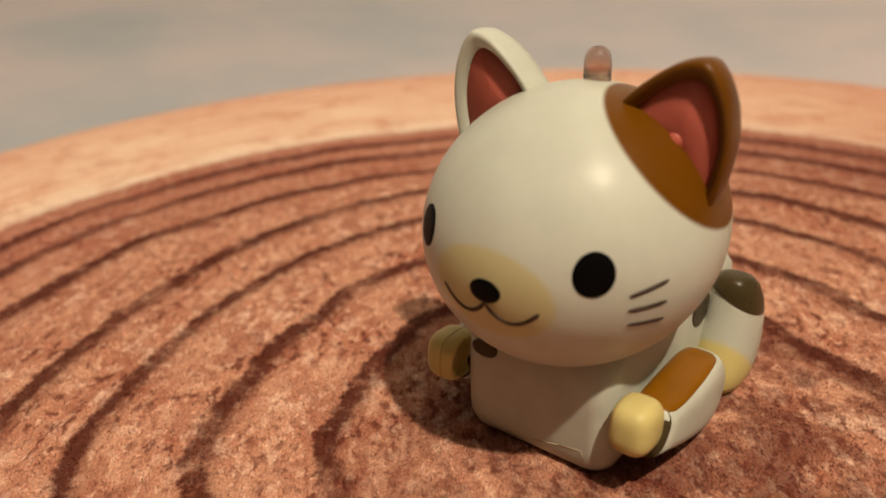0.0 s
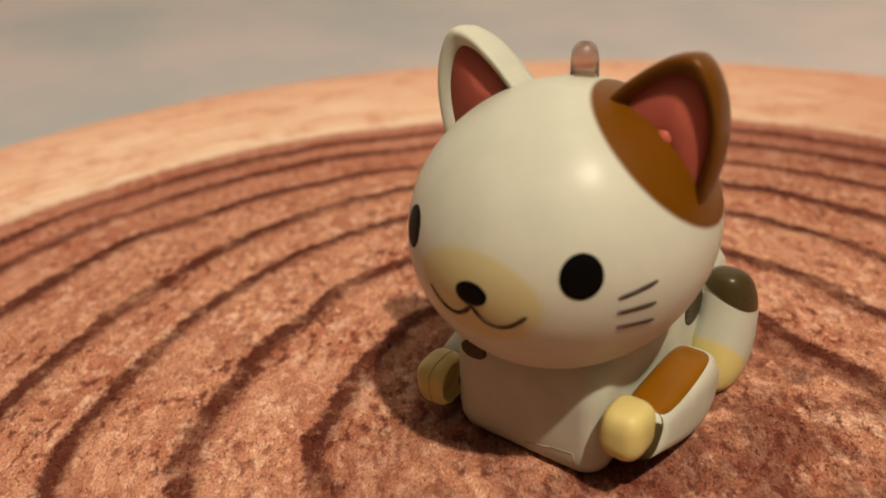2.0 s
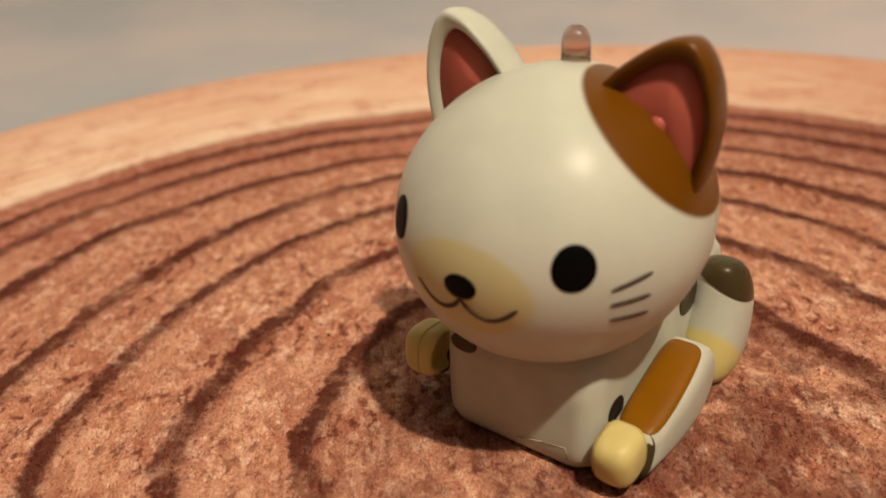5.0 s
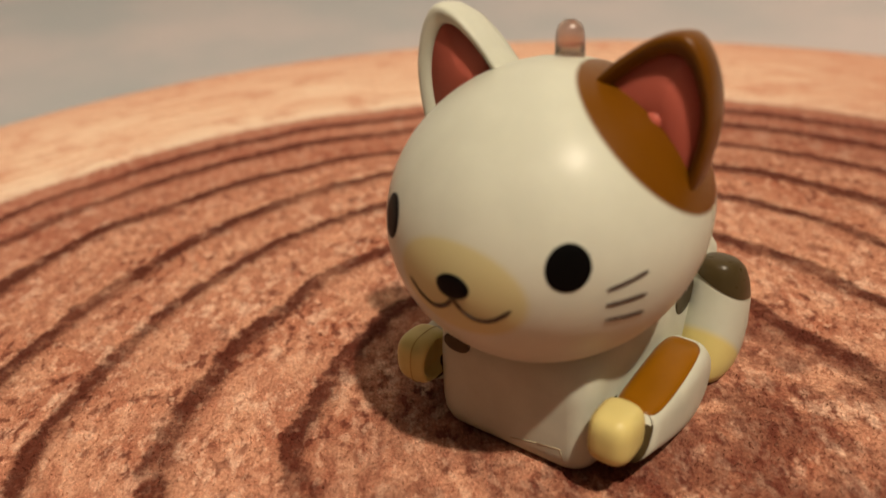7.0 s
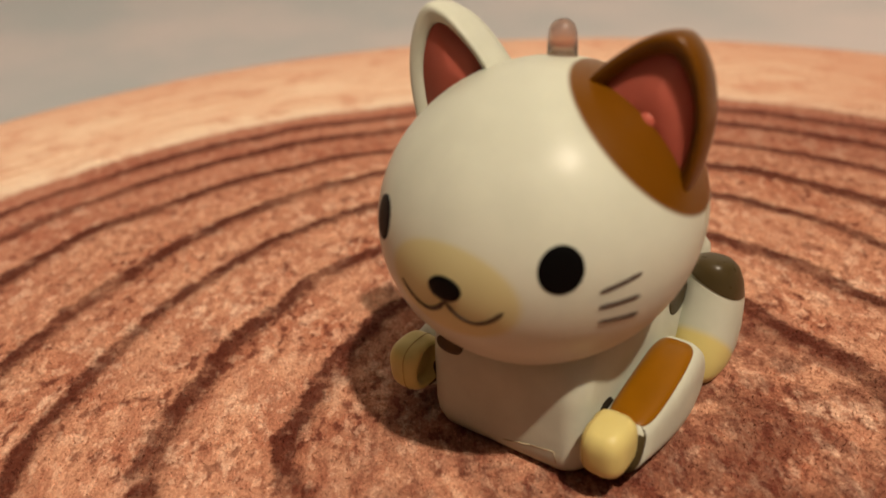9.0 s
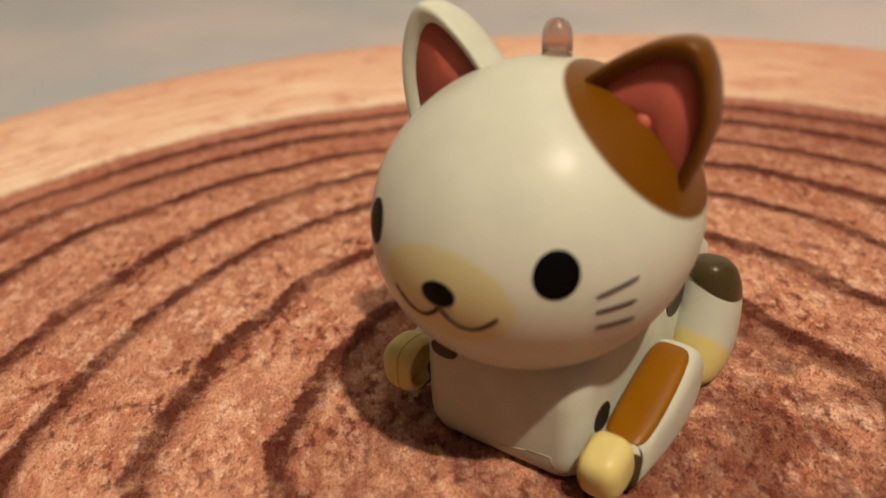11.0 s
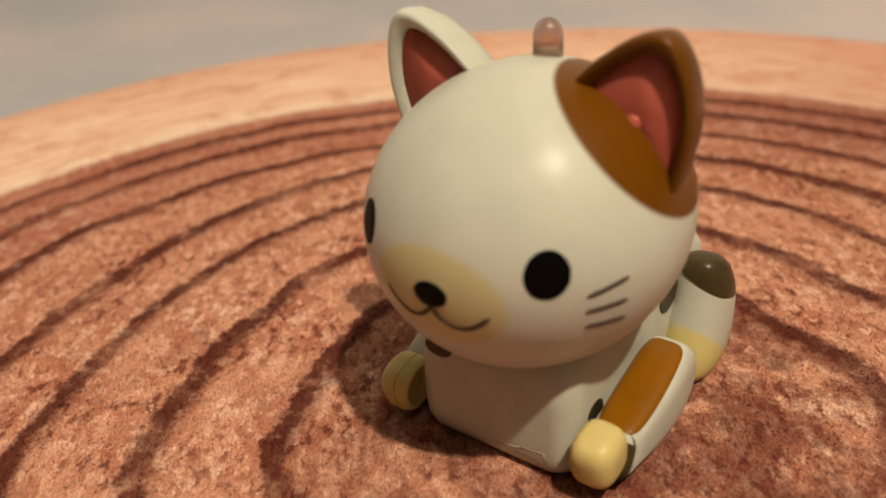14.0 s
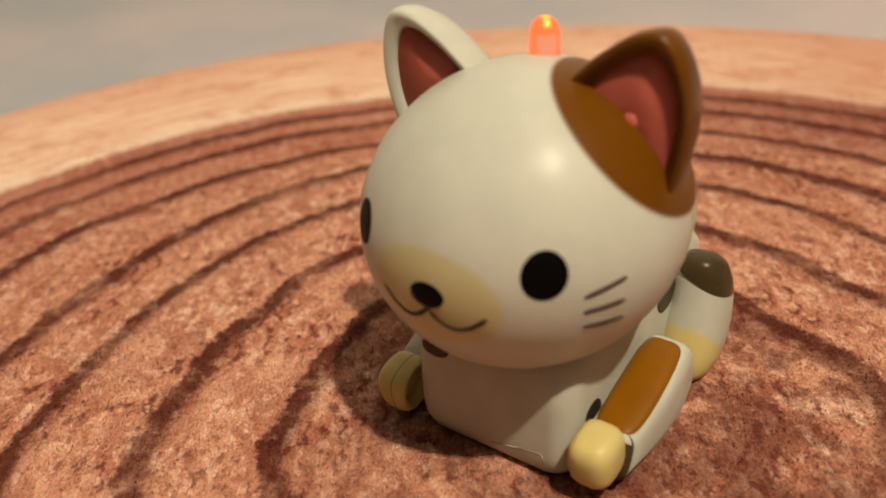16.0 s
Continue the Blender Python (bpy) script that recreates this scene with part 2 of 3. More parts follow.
def leg_material():
    """Cream vinyl, airbrushed yellow towards the toes."""
    n = Nodes("airbrushed_leg_vinyl")
    sep = n.put("ShaderNodeSeparateXYZ", Vector=n.coords())
    x, y, z = sep.outputs
    base = n.mix(n.span(n.noise(120, 4), 0.35, 0.7), tuple(c * 0.93 for c in CREAM[:3]) + (1,), CREAM)
    low = n.math("ADD", n.math("MULTIPLY", n.math("SUBTRACT", y, 0.0262), 1.1), n.math("SUBTRACT", z, 0.0085))
    col = n.mix(n.span(low, -0.0012, 0.0012, 1, 0), base, YELLOW)
    n.bump(n.noise(2600, 2), 0.06, 0.0002)
    return n.set(Base_Color=col, Roughness=0.36, Subsurface_Weight=0.05, Subsurface_Radius=(0.0012, 0.0009, 0.0005), Specular_IOR_Level=0.2)


M_LEG = leg_material()


# glow of the added sleeve, its pattern laid out for the camera's view
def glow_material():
    n = Nodes("lit_orange_sleeve")
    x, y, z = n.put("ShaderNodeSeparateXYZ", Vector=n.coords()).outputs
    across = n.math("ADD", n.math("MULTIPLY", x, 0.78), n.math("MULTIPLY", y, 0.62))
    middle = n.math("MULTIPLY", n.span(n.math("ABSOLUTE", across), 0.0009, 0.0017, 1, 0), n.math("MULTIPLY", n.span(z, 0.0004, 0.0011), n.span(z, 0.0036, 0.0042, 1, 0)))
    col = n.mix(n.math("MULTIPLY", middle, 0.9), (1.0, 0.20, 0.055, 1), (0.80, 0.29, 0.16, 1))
    yellow_spot = n.math("MULTIPLY", n.span(n.math("ABSOLUTE", n.math("SUBTRACT", across, 0.0001)), 0.0003, 0.0007, 1, 0), n.span(z, 0.0047, 0.0052))
    col = n.mix(yellow_spot, col, (1.0, 0.62, 0.02, 1))
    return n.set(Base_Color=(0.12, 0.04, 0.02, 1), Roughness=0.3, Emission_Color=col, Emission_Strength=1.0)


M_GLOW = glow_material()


# ---- mesh helpers ----
U = 0.1  # the toy's drawing unit in metres


def mesh_object(name, bm, material, smooth=True):
    bmesh.ops.recalc_face_normals(bm, faces=bm.faces)
    me = bpy.data.meshes.new(name)
    bm.to_mesh(me)
    bm.free()
    for p in me.polygons:
        p.use_smooth = smooth
    me.materials.append(material)
    return new(name, me)


def part(name, bm, material, parent, label="", smooth=True):
    ob = mesh_object(name, bm, material, smooth)
    ob.parent = parent
    if label:
        tagged(ob, label)
    return ob


def loft(rings, cap=True):
    """Joins closed rings of points, all of one length, into a skin."""
    bm = bmesh.new()
    rows = [[bm.verts.new(Vector(p) * U) for p in ring] for ring in rings]
    k = len(rows[0])
    for a, b in zip(rows, rows[1:]):
        for i in range(k):
            bm.faces.new((a[i], a[(i + 1) % k], b[(i + 1) % k], b[i]))
    if cap:
        for row in (rows[0], rows[-1]):
            mid = bm.verts.new(sum((v.co for v in row), Vector()) / k)
            for i in range(k):
                bm.faces.new((row[i], row[(i + 1) % k], mid))
    return bm


def squircle(k, e):
    """k points of a superellipse of exponent e, in -1..1."""
    out = []
    for i in range(k):
        a = 2 * math.pi * i / k
        c, s = math.cos(a), math.sin(a)
        d = (abs(c) ** e + abs(s) ** e) ** (-1 / e)
        out.append((c * d, s * d))
    return out


def block(centre, half, e=3.5, tilt=0.0, n=28, m=18):
    """A rounded block (superellipsoid), tilted round x by degrees."""
    ct, st = math.cos(radians(tilt)), math.sin(radians(tilt))
    rings = []
    for j in range(m + 1):
        b = -math.pi / 2 + math.pi * (0.02 + 0.96 * j / m)
        c, s = math.cos(b), math.sin(b)
        d = (abs(c) ** e + abs(s) ** e) ** (-1 / e)
        ring = []
        for u, v in squircle(n, e):
            p = (u * c * d * half[0], v * c * d * half[1], s * d * half[2])
            ring.append((centre[0] + p[0], centre[1] + p[1] * ct - p[2] * st, centre[2] + p[1] * st + p[2] * ct))
        rings.append(ring)
    return loft(rings)


def rounded_rect(hx, y0, y1, r, z, k=12):
    """Points of a rectangle with corner radius r, at height z."""
    out = []
    r = min(r, hx * 0.98, (y1 - y0) * 0.49)
    for cx, cy, a0 in ((hx - r, y1 - r, 0), (-hx + r, y1 - r, 90), (-hx + r, y0 + r, 180), (hx - r, y0 + r, 270)):
        for i in range(k):
            a = radians(a0 + 90 * i / (k - 1))
            out.append((cx + r * math.cos(a), cy + r * math.sin(a), z))
    return out


def flat_patch(centre, right, up, half, lift, k=28, e=2.2):
    """A thin painted patch lying on a flat face."""
    c, right, up = Vector(centre), Vector(right), Vector(up)
    out = right.cross(up).normalized()
    rings = []
    for f, h in ((1.0, -0.004), (1.0, lift * 0.5), (0.94, lift), (0.5, lift)):
        rings.append([c + right * (u * half[0] * f) + up * (v * half[1] * f) + out * h for u, v in squircle(k, e)])
    return loft(rings)


def flat_line(points, width, out, lift=0.001):
    """A narrow joint line along points on a flat face that looks to out."""
    bm = bmesh.new()
    out = Vector(out)
    for p, q in zip(points, points[1:]):
        p, q = Vector(p), Vector(q)
        side = (q - p).cross(out).normalized() * width / 2
        vs = [bm.verts.new((w + out * lift) * U) for w in (p + side, q + side, q - side, p - side)]
        lo = [bm.verts.new((w - out * 0.004) * U) for w in (p + side, q + side, q - side, p - side)]
        bm.faces.new(vs)
        for i in range(4):
            bm.faces.new((vs[i], vs[(i + 1) % 4], lo[(i + 1) % 4], lo[i]))
    return bm


HEAD_R = (0.2408, 0.2408, 0.2207)
HEAD_Z = 0.3976


def on_head(az, el, lift=0.0):
    """A point of the head's skin: degrees to the toy's left of its nose, degrees up; in the head's own space."""
    a, e = radians(az), radians(el)
    d = Vector((math.sin(a) * math.cos(e), -math.cos(a) * math.cos(e), math.sin(e)))
    p = Vector((d.x * HEAD_R[0], d.y * HEAD_R[1] * (1.12 if d.y > 0 else 1.0), d.z * HEAD_R[2]))
    if e > 0:
        # the crown rises a little; the whole head leans to the brown ear
        p.z *= 1.0 + 0.038 * math.sin(e) ** 2
    else:
        p.z *= 1.0 + 0.035 * math.sin(e) ** 2
    p.x += 0.011 * math.sin(e)
    q = Vector((d.x / HEAD_R[0], d.y / HEAD_R[1], d.z / HEAD_R[2])).normalized()
    return p + q * lift


def head_disc(az, el, da, de, lift, turn=0.0, k=40, e=2.0):
    """A domed oval print on the head."""
    ct, st = math.cos(radians(turn)), math.sin(radians(turn))
    rings = []
    for f, up in ((1.0, -0.002), (1.0, lift * 0.6), (0.96, lift), (0.6, lift), (0.2, lift)):
        ring = []
        for u, v in squircle(k, e):
            u, v = u * da * f, v * de * f
            ring.append(on_head(az + (u * ct - v * st) / math.cos(radians(el)), el + u * st + v * ct, up))
        rings.append(ring)
    bm = bmesh.new()
    rows = [[bm.verts.new(p * U) for p in ring] for ring in rings]
    for a, b in zip(rows, rows[1:]):
        for i in range(k):
            bm.faces.new((a[i], a[(i + 1) % k], b[(i + 1) % k], b[i]))
    bm.faces.new(rows[-1])
    return bm


def head_line(points, width, lift=0.0012):
    """A printed line along points (az, el) of the head."""
    bm = bmesh.new()
    ps = [on_head(a, e, lift) for a, e in points]
    left, right, low = [], [], []
    for i, p in enumerate(ps):
        along = (ps[min(i + 1, len(ps) - 1)] - ps[max(i - 1, 0)]).normalized()
        side = along.cross(p.normalized()).normalized()
        taper = 0.55 if i in (0, len(ps) - 1) else 1.0
        left.append(bm.verts.new((p + side * width * taper / 2) * U))
        right.append(bm.verts.new((p - side * width * taper / 2) * U))
        low.append(bm.verts.new((p * 0.992) * U))
    for i in range(len(ps) - 1):
        for a, b in ((left, right), (right, low), (low, left)):
            bm.faces.new((a[i], b[i], b[i + 1], a[i + 1]))
    return bm


# ---- the room: visible floor; walls and ceiling added unseen to steer bounce ----
def slab(name, lo, hi, material):
    bm = bmesh.new()
    bmesh.ops.create_cube(bm, size=1)
    for v in bm.verts:
        v.co = Vector([l + (c + 0.5) * (h - l) for l, h, c in zip(lo, hi, v.co)])
    ob = mesh_object(name, bm, material, smooth=False)
    return tagged(ob, kind="structure")


FLOOR_Z = -0.11
slab("floor", (-2.6, -3.0, FLOOR_Z - 0.1), (2.8, 1.5, FLOOR_Z), M_FLOOR)
slab("wall_north", (-2.6, 1.5, FLOOR_Z - 0.1), (2.8, 1.6, 2.4), M_NORTH)
slab("wall_south", (-2.6, -3.1, FLOOR_Z - 0.1), (2.8, -3.0, 2.4), M_DARK_WALL)
slab("wall_west", (-2.7, -3.1, FLOOR_Z - 0.1), (-2.6, 1.6, 2.4), M_WALL)
slab("wall_east", (2.8, -3.1, FLOOR_Z - 0.1), (2.9, 1.6, 2.4), M_WALL)
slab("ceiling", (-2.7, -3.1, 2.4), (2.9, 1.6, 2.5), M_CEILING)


# ---- the cushion ----
def build_cushion():
    thing = new("floor_cushion")
    thing.location = CUSHION + Vector((0, 0, FLOOR_Z))
    tagged(thing, "round plush floor cushion printed like a sawn tree stump", "cushion")
    k = 192
    top = bmesh.new()
    radii = [0.004] + [0.255 * i / 48 for i in range(1, 46)]
    prof = [(r, 0.0) for r in radii] + [(0.2455, -0.0008), (0.2505, -0.0032), (0.2535, -0.0075), (0.255, -0.014)]
    rows = [[top.verts.new((r * math.cos(2 * math.pi * i / k), r * math.sin(2 * math.pi * i / k), z)) for i in range(k)] for r, z in prof]
    for a, b in zip(rows, rows[1:]):
        for i in range(k):
            top.faces.new((a[i], a[(i + 1) % k], b[(i + 1) % k], b[i]))
    top.faces.new(rows[0])
    cover = part("printed_top", top, M_CUSHION, thing, "reddish-brown plush top printed with dark tree rings")
    cover.location = (0, 0, -FLOOR_Z)
    side = bmesh.new()
    prof = [(0.255, 0.096), (0.259, 0.08), (0.261, 0.055), (0.259, 0.03), (0.252, 0.008), (0.24, 0.0)]
    rows = [[side.verts.new((r * math.cos(2 * math.pi * i / k), r * math.sin(2 * math.pi * i / k), z)) for i in range(k)] for r, z in prof]
    for a, b in zip(rows, rows[1:]):
        for i in range(k):
            side.faces.new((a[i], a[(i + 1) % k], b[(i + 1) % k], b[i]))
    side.faces.new(rows[-1])
    part("side_panel", side, M_BARK, thing, "bark-brown printed side panel")
    # short pile, only in the camera's view and denser towards the camera
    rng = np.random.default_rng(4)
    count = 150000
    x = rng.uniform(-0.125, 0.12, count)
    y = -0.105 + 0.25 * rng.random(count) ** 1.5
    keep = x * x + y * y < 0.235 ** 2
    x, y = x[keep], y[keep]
    k = len(x)
    a = rng.uniform(0, 2 * math.pi, k)
    lean = rng.uniform(0.1, 0.6, k) * 1e-3
    tall = rng.uniform(0.25, 0.8, k) * 1e-3
    half = rng.uniform(0.07, 0.17, k) * 1e-3
    b = rng.uniform(0, 2 * math.pi, k)
    verts = np.empty((k, 3, 3))
    verts[:, 0] = np.stack([x - half * np.cos(a), y - half * np.sin(a), np.full(k, -1e-4)], 1)
    verts[:, 1] = np.stack([x + half * np.cos(a), y + half * np.sin(a), np.full(k, -1e-4)], 1)
    verts[:, 2] = np.stack([x + lean * np.cos(b), y + lean * np.sin(b), tall], 1)
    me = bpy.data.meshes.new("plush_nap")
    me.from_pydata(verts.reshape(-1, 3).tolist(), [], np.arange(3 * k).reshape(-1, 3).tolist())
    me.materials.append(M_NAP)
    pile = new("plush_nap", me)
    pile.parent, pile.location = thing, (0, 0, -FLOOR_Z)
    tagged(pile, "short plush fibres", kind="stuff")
    return thing


build_cushion()


# ---- the toy cat ----
toy = new("toy_cat")
toy.matrix_world = pose(0.02087, 0.12613, 0, 0, 0, -39.2)
tagged(toy, "small cream plastic toy cat with brown ear on the cushion", "toy")


def build_head():
    rings = []
    for j in range(49):
        el = -88.5 + 177 * j / 48
        rings.append([on_head(az, el) for az in range(0, 360, 5)])
    head = part("head", loft(rings), M_HEAD, toy, "round glossy cream head with brown ear patch")
    head.location = (0, 0, HEAD_Z * U)
    for s in (1, -1):
        part("eye", head_disc(s * 37.2, 9.3, 7.1, 8.7, 0.0012), M_BLACK, head, "black printed oval eye")
    part("nose", head_disc(0.2, -2.8, 6.2, 4.9, 0.003), M_BLACK, head, "black oval nose")
    for s in (1, -1):
        pts = []
        for i in range(15):
            f = i / 14
            pts.append((s * (0.2 + 20.2 * f), -8.5 - 7.6 * math.sin(math.pi * min(1, f * 1.02)) ** 0.8 * (1 - 0.12 * f) + 0.8 * f))
        part("mouth_line", head_line(pts, 0.0065), M_LINE, head)
    for a, b in (((49.5, -0.1), (63.5, 3.8)), ((49.8, -6.2), (64, -5.3)), ((50.7, -13.2), (65.2, -13.8))):
        part("whisker", head_line([(a[0] + (b[0] - a[0]) * i / 6, a[1] + (b[1] - a[1]) * i / 6) for i in range(7)], 0.0068), M_LINE, head)
    for start, stop in ((-60, 16), (84, 242)):
        joint = []
        for a in range(start, stop, 6):
            d = Vector((math.cos(radians(a)) * 0.976, 0.215, math.sin(radians(a)) * 0.976))
            joint.append((math.degrees(math.atan2(d.x, -d.y)), math.degrees(math.asin(d.z))))
        part("head_joint", head_line(joint, 0.0022, 0.0005), M_SEAM, head, "fine moulding joint over the crown")
    return head


EAR = [(0.055, 0.585), (0.085, 0.625), (0.118, 0.655), (0.155, 0.680), (0.188, 0.690), (0.208, 0.682), (0.226, 0.655), (0.238, 0.618), (0.242, 0.575), (0.236, 0.525), (0.222, 0.478), (0.19, 0.46), (0.13, 0.50), (0.08, 0.545)]


def smooth_loop(pts, n):
    """A closed Catmull-Rom curve through pts."""
    out, k = [], len(pts)
    for i in range(k):
        p0, p1, p2, p3 = (Vector(pts[(i + d) % k]) for d in (-1, 0, 1, 2))
        for j in range(n):
            t = j / n
            out.append(0.5 * (2 * p1 + (p2 - p0) * t + (2 * p0 - 5 * p1 + 4 * p2 - p3) * t * t + (3 * p1 - p0 - 3 * p2 + p3) * t ** 3))
    return out


EAR_PIVOT = (0.165, 0.02, 0.53)


def build_ear(s, material, label):
    squeeze, shift, rise = (1.0, 0.0, 1.0) if s > 0 else (0.872, 0.0039, 0.99)
    loop = [Vector((s * ((p.x - 0.165) * squeeze - shift), (p.y - EAR_PIVOT[2]) * rise)) for p in smooth_loop(EAR, 5)]
    mid = Vector((-s * shift + (0.03 if s < 0 else 0.0), 0.565 - EAR_PIVOT[2]))

    def ring(f, y, dx=0.0):
        return [(mid.x + (p.x - mid.x) * f + dx, y - EAR_PIVOT[1], mid.y + (p.y - mid.y) * f) for p in loop]

    shell = loft([ring(*a) for a in ((0.25, 0.083), (0.6, 0.077), (0.85, 0.062), (0.96, 0.04), (1.0, 0.016), (1.0, 0.001), (0.985, -0.006), (0.955, -0.0095), (0.90, -0.009), (0.81, -0.005), (0.775, 0.0), (0.757, 0.032, -0.008), (0.66, 0.060, -0.016), (0.3, 0.069, -0.02))])
    ear = part("ear", shell, material, toy, label)
    ear.location = Vector((s * EAR_PIVOT[0], EAR_PIVOT[1], EAR_PIVOT[2])) * U
    # the white ear's dish is made shallower, so that its pink shades itself less
    dish = 1.0 if s > 0 else 0.5
    inner = loft([ring(f, y * dish, dx) for f, y, dx in ((0.768, 0.001, 0.0), (0.745, 0.024, -0.008), (0.64, 0.048, -0.018), (0.42, 0.058, -0.022), (0.2, 0.061, -0.02))])
    part("inner_ear", inner, M_PINK, ear, "salmon pink inner ear")
    return ear


def build_hinge(head):
    part("ear_hinge", block((0.159, 0.010, 0.568 - HEAD_Z), (0.016, 0.016, 0.016), 2.0, 0, 20, 12), M_PINK, head, "small pink hinge knob of the ear")


LED_Y, LED_Z = 0.062, 0.612 - HEAD_Z


def lathe(profile, k=28):
    return [[(r * math.cos(2 * math.pi * i / k), LED_Y + r * math.sin(2 * math.pi * i / k), LED_Z + z) for i in range(k)] for r, z in profile]


def build_led(head):
    outer = [(0.0242, -0.012), (0.0242, 0.001), (0.0218, 0.003), (0.0212, 0.034), (0.0199, 0.044), (0.0163, 0.0525), (0.0101, 0.0575), (0.002, 0.0595)]
    inner = [(0.002, 0.0575), (0.0095, 0.0556), (0.0149, 0.0507), (0.0184, 0.0427), (0.0197, 0.034), (0.0202, -0.012)]
    part("light_bulb", loft(lathe(outer + inner), cap=False), M_BULB, head, "small clear domed indicator light")
    rim = lathe([(0.0275, -0.012), (0.0275, 0.0), (0.0265, 0.0008), (0.0245, 0.0), (0.0245, -0.012)])
    part("bulb_seat", loft(rim, cap=False), M_SEAM, head, "narrow seat ring of the light")
    # made-up glowing sleeve, wider than the bulb, kept inside the head until lit
    sleeve = loft(lathe([(0.0252, -0.004), (0.0250, 0.002), (0.0228, 0.0045), (0.0220, 0.034), (0.0207, 0.0446), (0.0170, 0.0534), (0.0106, 0.0585), (0.003, 0.0604)]))
    for v in sleeve.verts:
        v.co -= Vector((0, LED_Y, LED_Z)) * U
    ob = part("glow_sleeve", sleeve, M_GLOW, head, "added orange glowing sleeve that rises over the indicator light")
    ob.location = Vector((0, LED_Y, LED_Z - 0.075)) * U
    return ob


def build_body():
    rings = []
    for z, hx, yf, yb in ((0.0, 0.108, -0.074, 0.34), (0.003, 0.121, -0.088, 0.37), (0.012, 0.132, -0.099, 0.395), (0.03, 0.138, -0.105, 0.41), (0.05, 0.14, -0.106, 0.415), (0.08, 0.14, -0.106, 0.42), (0.14, 0.14, -0.105, 0.42), (0.2, 0.138, -0.1, 0.41), (0.235, 0.125, -0.075, 0.39), (0.258, 0.10, -0.05, 0.35), (0.266, 0.06, 0.0, 0.28)):
        rings.append([(x - 0.006, y, h) for x, y, h in rounded_rect(hx + 0.006, yf, yb, 0.04 if z < 0.25 else 0.08, z)])
    body = part("body", loft(rings), M_WHITE, toy, "cream plastic body, rounded box shape")
    front, left = (0, -1, 0), (1, 0, 0)
    part("battery_door_joint", flat_line([(0.0, -0.1052, 0.031), (0.05, -0.1055, 0.044), (0.093, -0.1055, 0.051), (0.097, -0.105, 0.03)], 0.0018, front), M_SEAM, body, "fine joint of the battery door")
    part("chest_spot", flat_patch((-0.1015, -0.1045, 0.1775), (1, 0, 0), (0, 0, 1), (0.025, 0.0165), 0.0012), M_OLIVE, body, "dark olive painted spot")
    part("flank_spot", flat_patch((0.14, 0.235, 0.172), (0, 1, 0), (0, 0, 1), (0.036, 0.034), 0.0012), M_OLIVE, body, "dark olive painted spot")
    # no opening is cut here: the slot's darkness is a flat painted patch
    part("arm_slot", flat_patch((0.14, -0.03, 0.098), (0, 1, 0), (0, 0, 1), (0.026, 0.024), 0.0012), M_SLOT_DARK, body, "flat dark patch in place of the slot beside the arm")
    return body


def leg_rings(grow=0.0):
    rings = []
    for y, z, hy, hx in ((0.296, 0.224, 0.008, 0.01), (0.298, 0.221, 0.02, 0.022), (0.302, 0.213, 0.032, 0.032), (0.308, 0.197, 0.043, 0.041), (0.313, 0.170, 0.055, 0.048), (0.314, 0.13, 0.068, 0.053), (0.306, 0.085, 0.075, 0.055), (0.296, 0.05, 0.075, 0.054), (0.286, 0.025, 0.069, 0.05), (0.278, 0.009, 0.057, 0.042), (0.272, 0.001, 0.04, 0.03)):
        rings.append([(0.172 + u * (hx + grow), y + v * (hy + grow), z + grow * (2 * (z > 0.19))) for u, v in squircle(40, 2.3)])
    return rings


def build_hind_leg():
    leg = part("hind_leg", loft(leg_rings()), M_LEG, toy, "cream hind leg with dark knee and yellow paw")
    cap = loft(leg_rings(0.0012))
    bmesh.ops.bisect_plane(cap, geom=cap.verts[:] + cap.edges[:] + cap.faces[:], plane_co=Vector((0.175, 0.315, 0.172)) * U, plane_no=(0.4, 0.28, 0.87), clear_inner=True)
    part("knee_patch", cap, M_OLIVE, leg, "glossy dark olive painted knee")
    return leg


PIVOT = (0.145, 0.135, 0.095)
SIDE = {1: 0.179, -1: 0.189}  # the right arm stands out a little more
ARM = [(0.189, 0.073, 0.014), (0.186, 0.074, 0.032), (0.173, 0.076, 0.054), (0.148, 0.0752, 0.0698), (0.11, 0.0712, 0.0708), (0.05, 0.0588, 0.0588), (-0.02, 0.0445, 0.0445), (-0.05, 0.038, 0.0402)]


def arm_section(y):
    """Middle height and half height of the arm at y, at rest."""
    for (y1, z1, h1), (y0, z0, h0) in zip(ARM, ARM[1:]):
        if y0 <= y <= y1:
            f = (y - y0) / (y1 - y0)
            return z0 + (z1 - z0) * f, h0 + (h1 - h0) * f
    return ARM[-1][1:]


def arm_point(s, y, angle, lift=0.0):
    """A point of the arm's skin; angle in degrees from outward to up."""
    z, hh = arm_section(y)
    hx = 0.039 if hh > 0.04 else 0.025 + 0.3 * (hh - 0.014)
    c, w = math.cos(radians(angle)), math.sin(radians(angle))
    if c > 0:
        hx += 0.010 * max(0.0, 1 - ((y - 0.07) / 0.12) ** 2)
    d = (abs(c) ** 3.6 + abs(w) ** 3.6) ** (-1 / 3.6)
    return Vector((s * (SIDE[s] - PIVOT[0] + c * d * (hx + lift)), y - PIVOT[1], z - PIVOT[2] + w * d * (hh + lift)))


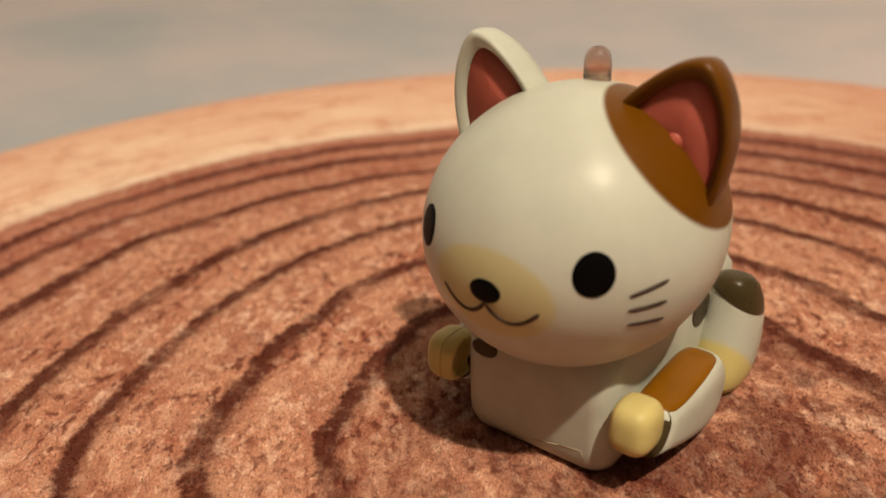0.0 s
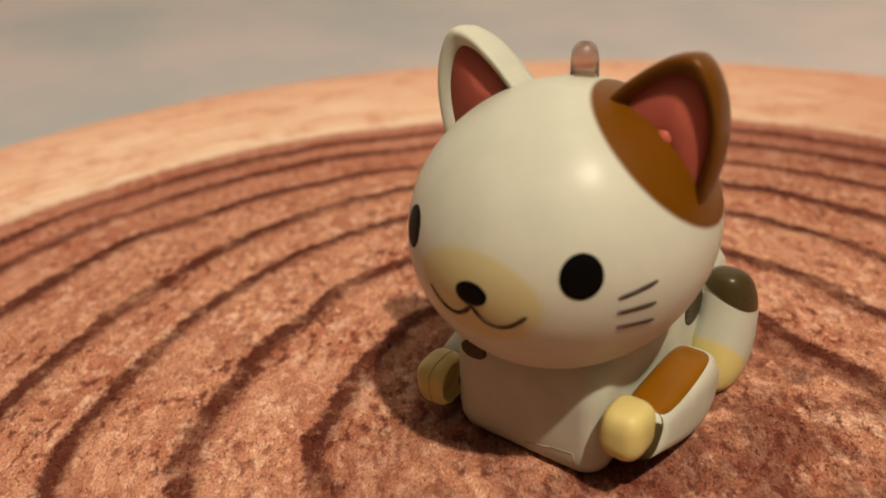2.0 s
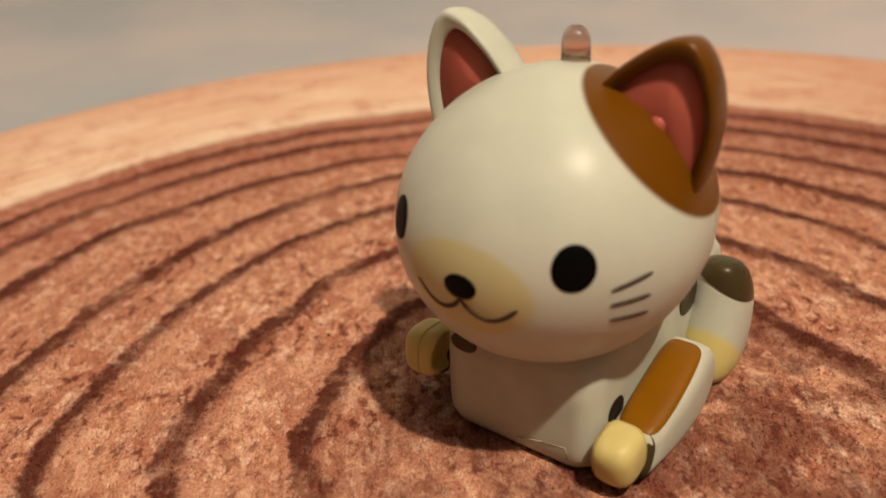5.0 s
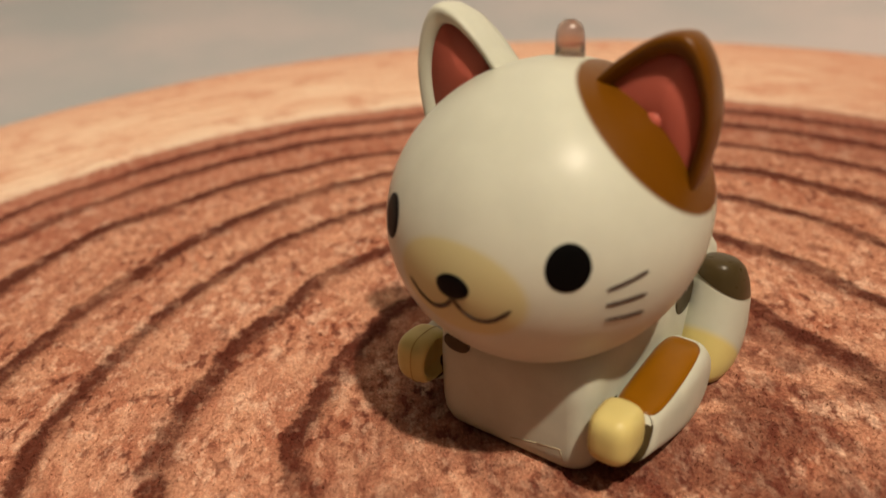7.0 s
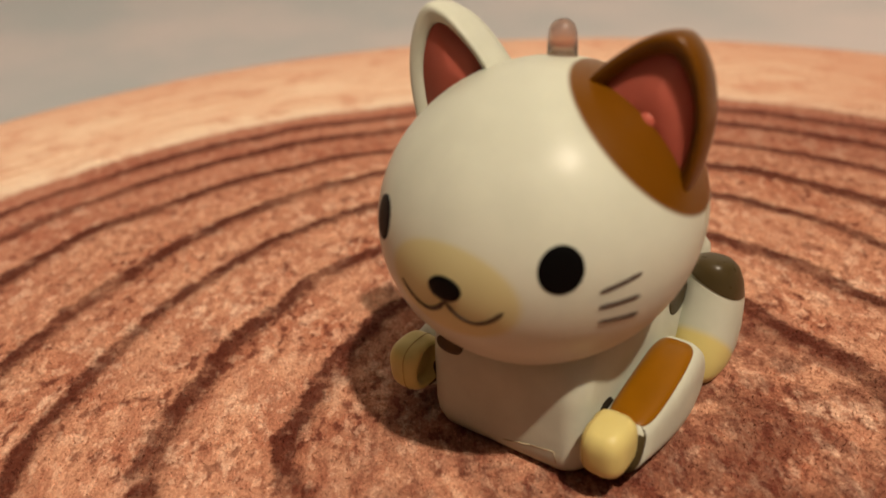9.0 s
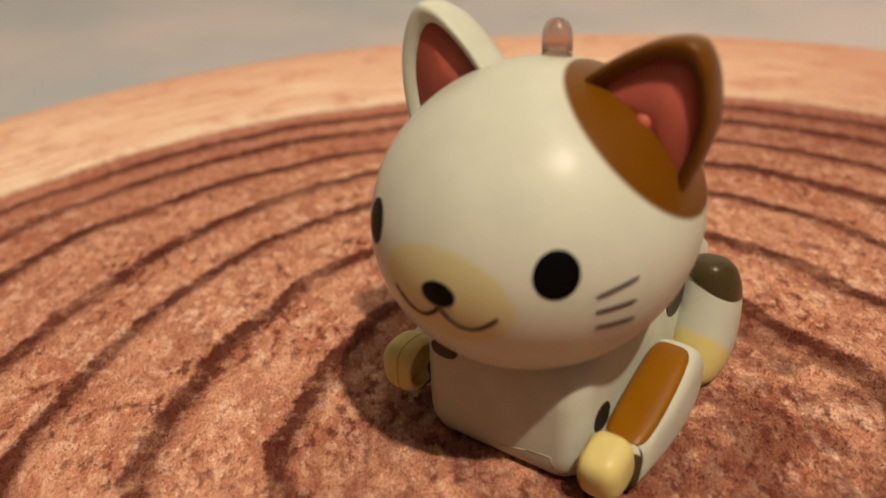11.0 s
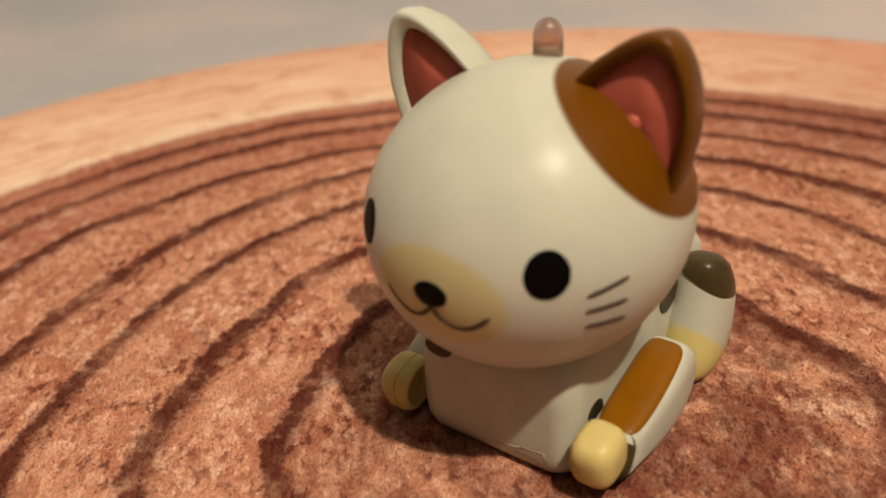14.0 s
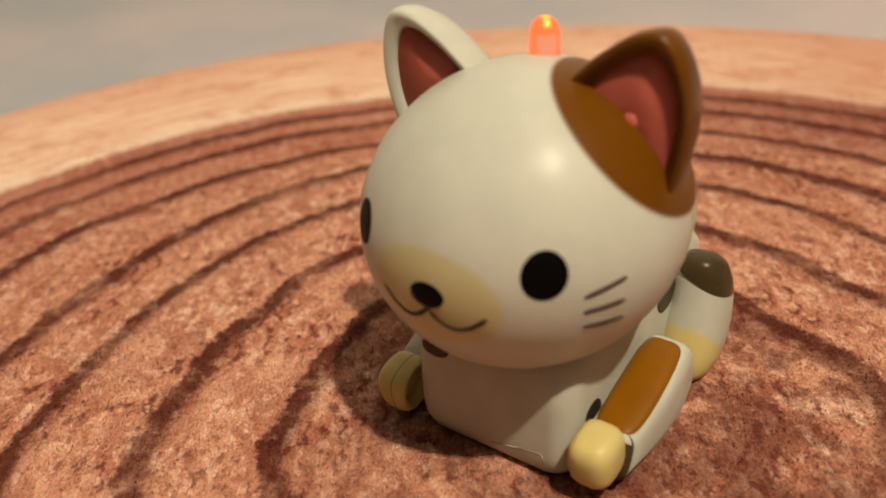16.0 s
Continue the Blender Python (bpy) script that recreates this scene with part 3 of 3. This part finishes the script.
def build_arm(s):
    rings = [[arm_point(s, y, a) for a in range(0, 360, 8)] for y in [ARM[0][0], ARM[1][0], 0.18, 0.173, 0.16, 0.148, 0.13, 0.11, 0.08, 0.05, 0.015, -0.02, -0.05]]
    arm = part("arm", loft(rings), M_WHITE, toy, "cream arm with ochre brown panel" if s > 0 else "cream arm")
    arm.location = Vector((s * PIVOT[0], PIVOT[1], PIVOT[2])) * U
    if s > 0:
        rings = []
        for f, lift in ((1.0, -0.003), (1.0, 0.0008), (0.97, 0.0016), (0.8, 0.0016), (0.6, 0.0016), (0.35, 0.0016), (0.1, 0.0016)):
            rings.append([arm_point(s, 0.045 + 0.094 * v * f, 91 + 45 * u * f + 5 * v * f, lift) for u, v in squircle(64, 6)])
        part("arm_panel", loft(rings), M_PANEL, arm, "ochre brown painted panel")
    c = (s * (SIDE[s] - 0.003 - PIVOT[0]), -0.084 - PIVOT[1], 0.050 - PIVOT[2])
    inside, deep, cut = (-0.03, 0.012, -0.0225) if s > 0 else (-0.028, 0.020, -0.006)
    paw = block(c, (0.037, 0.0435, 0.0445), 3.0, 16, 56, 36)
    for v in paw.verts:
        # the inner face is cut flat and dished
        x, y, z = s * (v.co.x / U - c[0]), (v.co.y / U - c[1]) / 0.033, (v.co.z / U - c[2]) / 0.036
        r = y * y + z * z
        if x < inside:
            v.co.x = (c[0] + s * (inside + 0.15 * (x - inside))) * U
        if x < inside + 0.006 and r < 1:
            v.co.x += s * deep * min(1.0, 2.6 * (1 - r)) * U
    part("paw", paw, M_YELLOW, arm, "pale yellow rounded paw")
    seam = []
    for x, grow in ((cut - 0.001, -0.002), (cut - 0.001, 0.0008), (cut + 0.001, 0.0008), (cut + 0.001, -0.002)):
        f = (1 - (abs(x) / 0.037) ** 3) ** (1 / 3)
        ct, st = math.cos(radians(16)), math.sin(radians(16))
        ring = []
        for u, v in squircle(48, 3.0):
            p, q = u * (0.0435 * f + grow), v * (0.0445 * f + grow)
            ring.append((c[0] + s * x, c[1] + p * ct - q * st, c[2] + p * st + q * ct))
        seam.append(ring)
    part("paw_joint", loft(seam, cap=False), M_PAW_JOINT, arm, "fine joint round the paw")
    # dark olive strip where arm and paw meet
    rings = [[(s * (SIDE[s] - PIVOT[0] + u * 0.0372 + 0.0025), y - PIVOT[1] + 0.28 * v * 0.04, 0.0405 - PIVOT[2] + v * 0.0395) for u, v in squircle(36, 3.4)] for y in (-0.050, -0.0565)]
    part("wrist_strip", loft(rings), M_OLIVE, arm, "dark olive strip between arm and paw")
    return arm


head = build_head()
build_hinge(head)
ear_left = build_ear(1, M_BROWN, "ochre brown pointed ear")
ear_right = build_ear(-1, M_WHITE, "cream white pointed ear")
glow_sleeve = build_led(head)
body = build_body()
hind_leg = build_hind_leg()
arm_left = build_arm(1)
arm_right = build_arm(-1)


# ---- movement ----
def arm_rows(arm, s, steps):
    rows = []
    for t, up in steps:
        rows.append((t, pose(s * PIVOT[0] * U, PIVOT[1] * U, PIVOT[2] * U, -(2.0 + 1.26 * up if s > 0 else up))))
    walk(arm, rows)


def ear_rows(ear, s, steps):
    walk(ear, [(t, pose(s * EAR_PIVOT[0] * U, EAR_PIVOT[1] * U, EAR_PIVOT[2] * U - (0.00007 * out if s < 0 else 0.0), 0, s * out)) for t, out in steps])


def motions():
    left = [(0, 15), (0.2, 15), (0.4, 7.6), (0.7, 7), (0.77, 14), (0.8, 15), (1.2, 15), (1.3, 0.2), (1.6, 0), (1.7, 1), (1.8, 12), (1.9, 14.5), (2.15, 14.5), (2.3, 3), (2.5, 2), (4.2, 2), (5.2, 2), (5.4, 9), (6.1, 9), (6.3, 14), (6.45, 15), (6.7, 14.5), (6.85, 11.5), (8.15, 11.5), (8.3, 15.5), (8.5, 15.5), (8.7, 8.5), (8.9, 7.6), (9.2, 7.6), (10.0, 7.6), (10.2, 14), (10.8, 14), (11.0, 0.5), (11.75, 0.5), (11.85, 3), (12.0, 15.5), (12.35, 15.5), (12.5, 4.5), (16, 4.5)]
    right = [(0, 20), (1.7, 19), (1.9, 7.5), (3.7, 7.5), (3.9, 20), (4.2, 20), (5.5, 20), (6.0, 16.8), (7.2, 16.8), (7.4, 19.5), (7.85, 19.5), (8.0, 14), (9.2, 14), (10.5, 14), (10.7, 16), (11.3, 16), (11.5, 9.7), (12.75, 9.7), (12.9, 20), (13.2, 20), (13.4, 3.5), (16, 3.5)]
    arm_rows(arm_left, 1, left)
    arm_rows(arm_right, -1, right)
    ear_rows(ear_left, 1, [(0, 0), (1.2, 0), (1.3, 27), (1.4, 15), (1.5, 11), (1.7, 9), (1.8, 3), (1.9, 0), (2.2, 0), (2.4, 1.5), (4.2, 1), (10.9, 0), (11.05, 14), (11.3, 8), (11.7, 6), (11.9, 3), (12.05, 0), (16, 0)])
    ear_rows(ear_right, -1, [(0, 0), (1.7, 0), (1.9, 3.5), (3.7, 3), (3.9, 0), (11.3, 0), (11.5, 4), (12.75, 4), (12.9, 0), (13.2, 0), (13.4, 10), (16, 10)])
    # the added sleeve rises over the bulb, in place of switching it on
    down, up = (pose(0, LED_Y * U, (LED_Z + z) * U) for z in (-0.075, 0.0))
    walk(glow_sleeve, [(0, down), (15.9, down), (15.967, up), (16, up)])


motions()
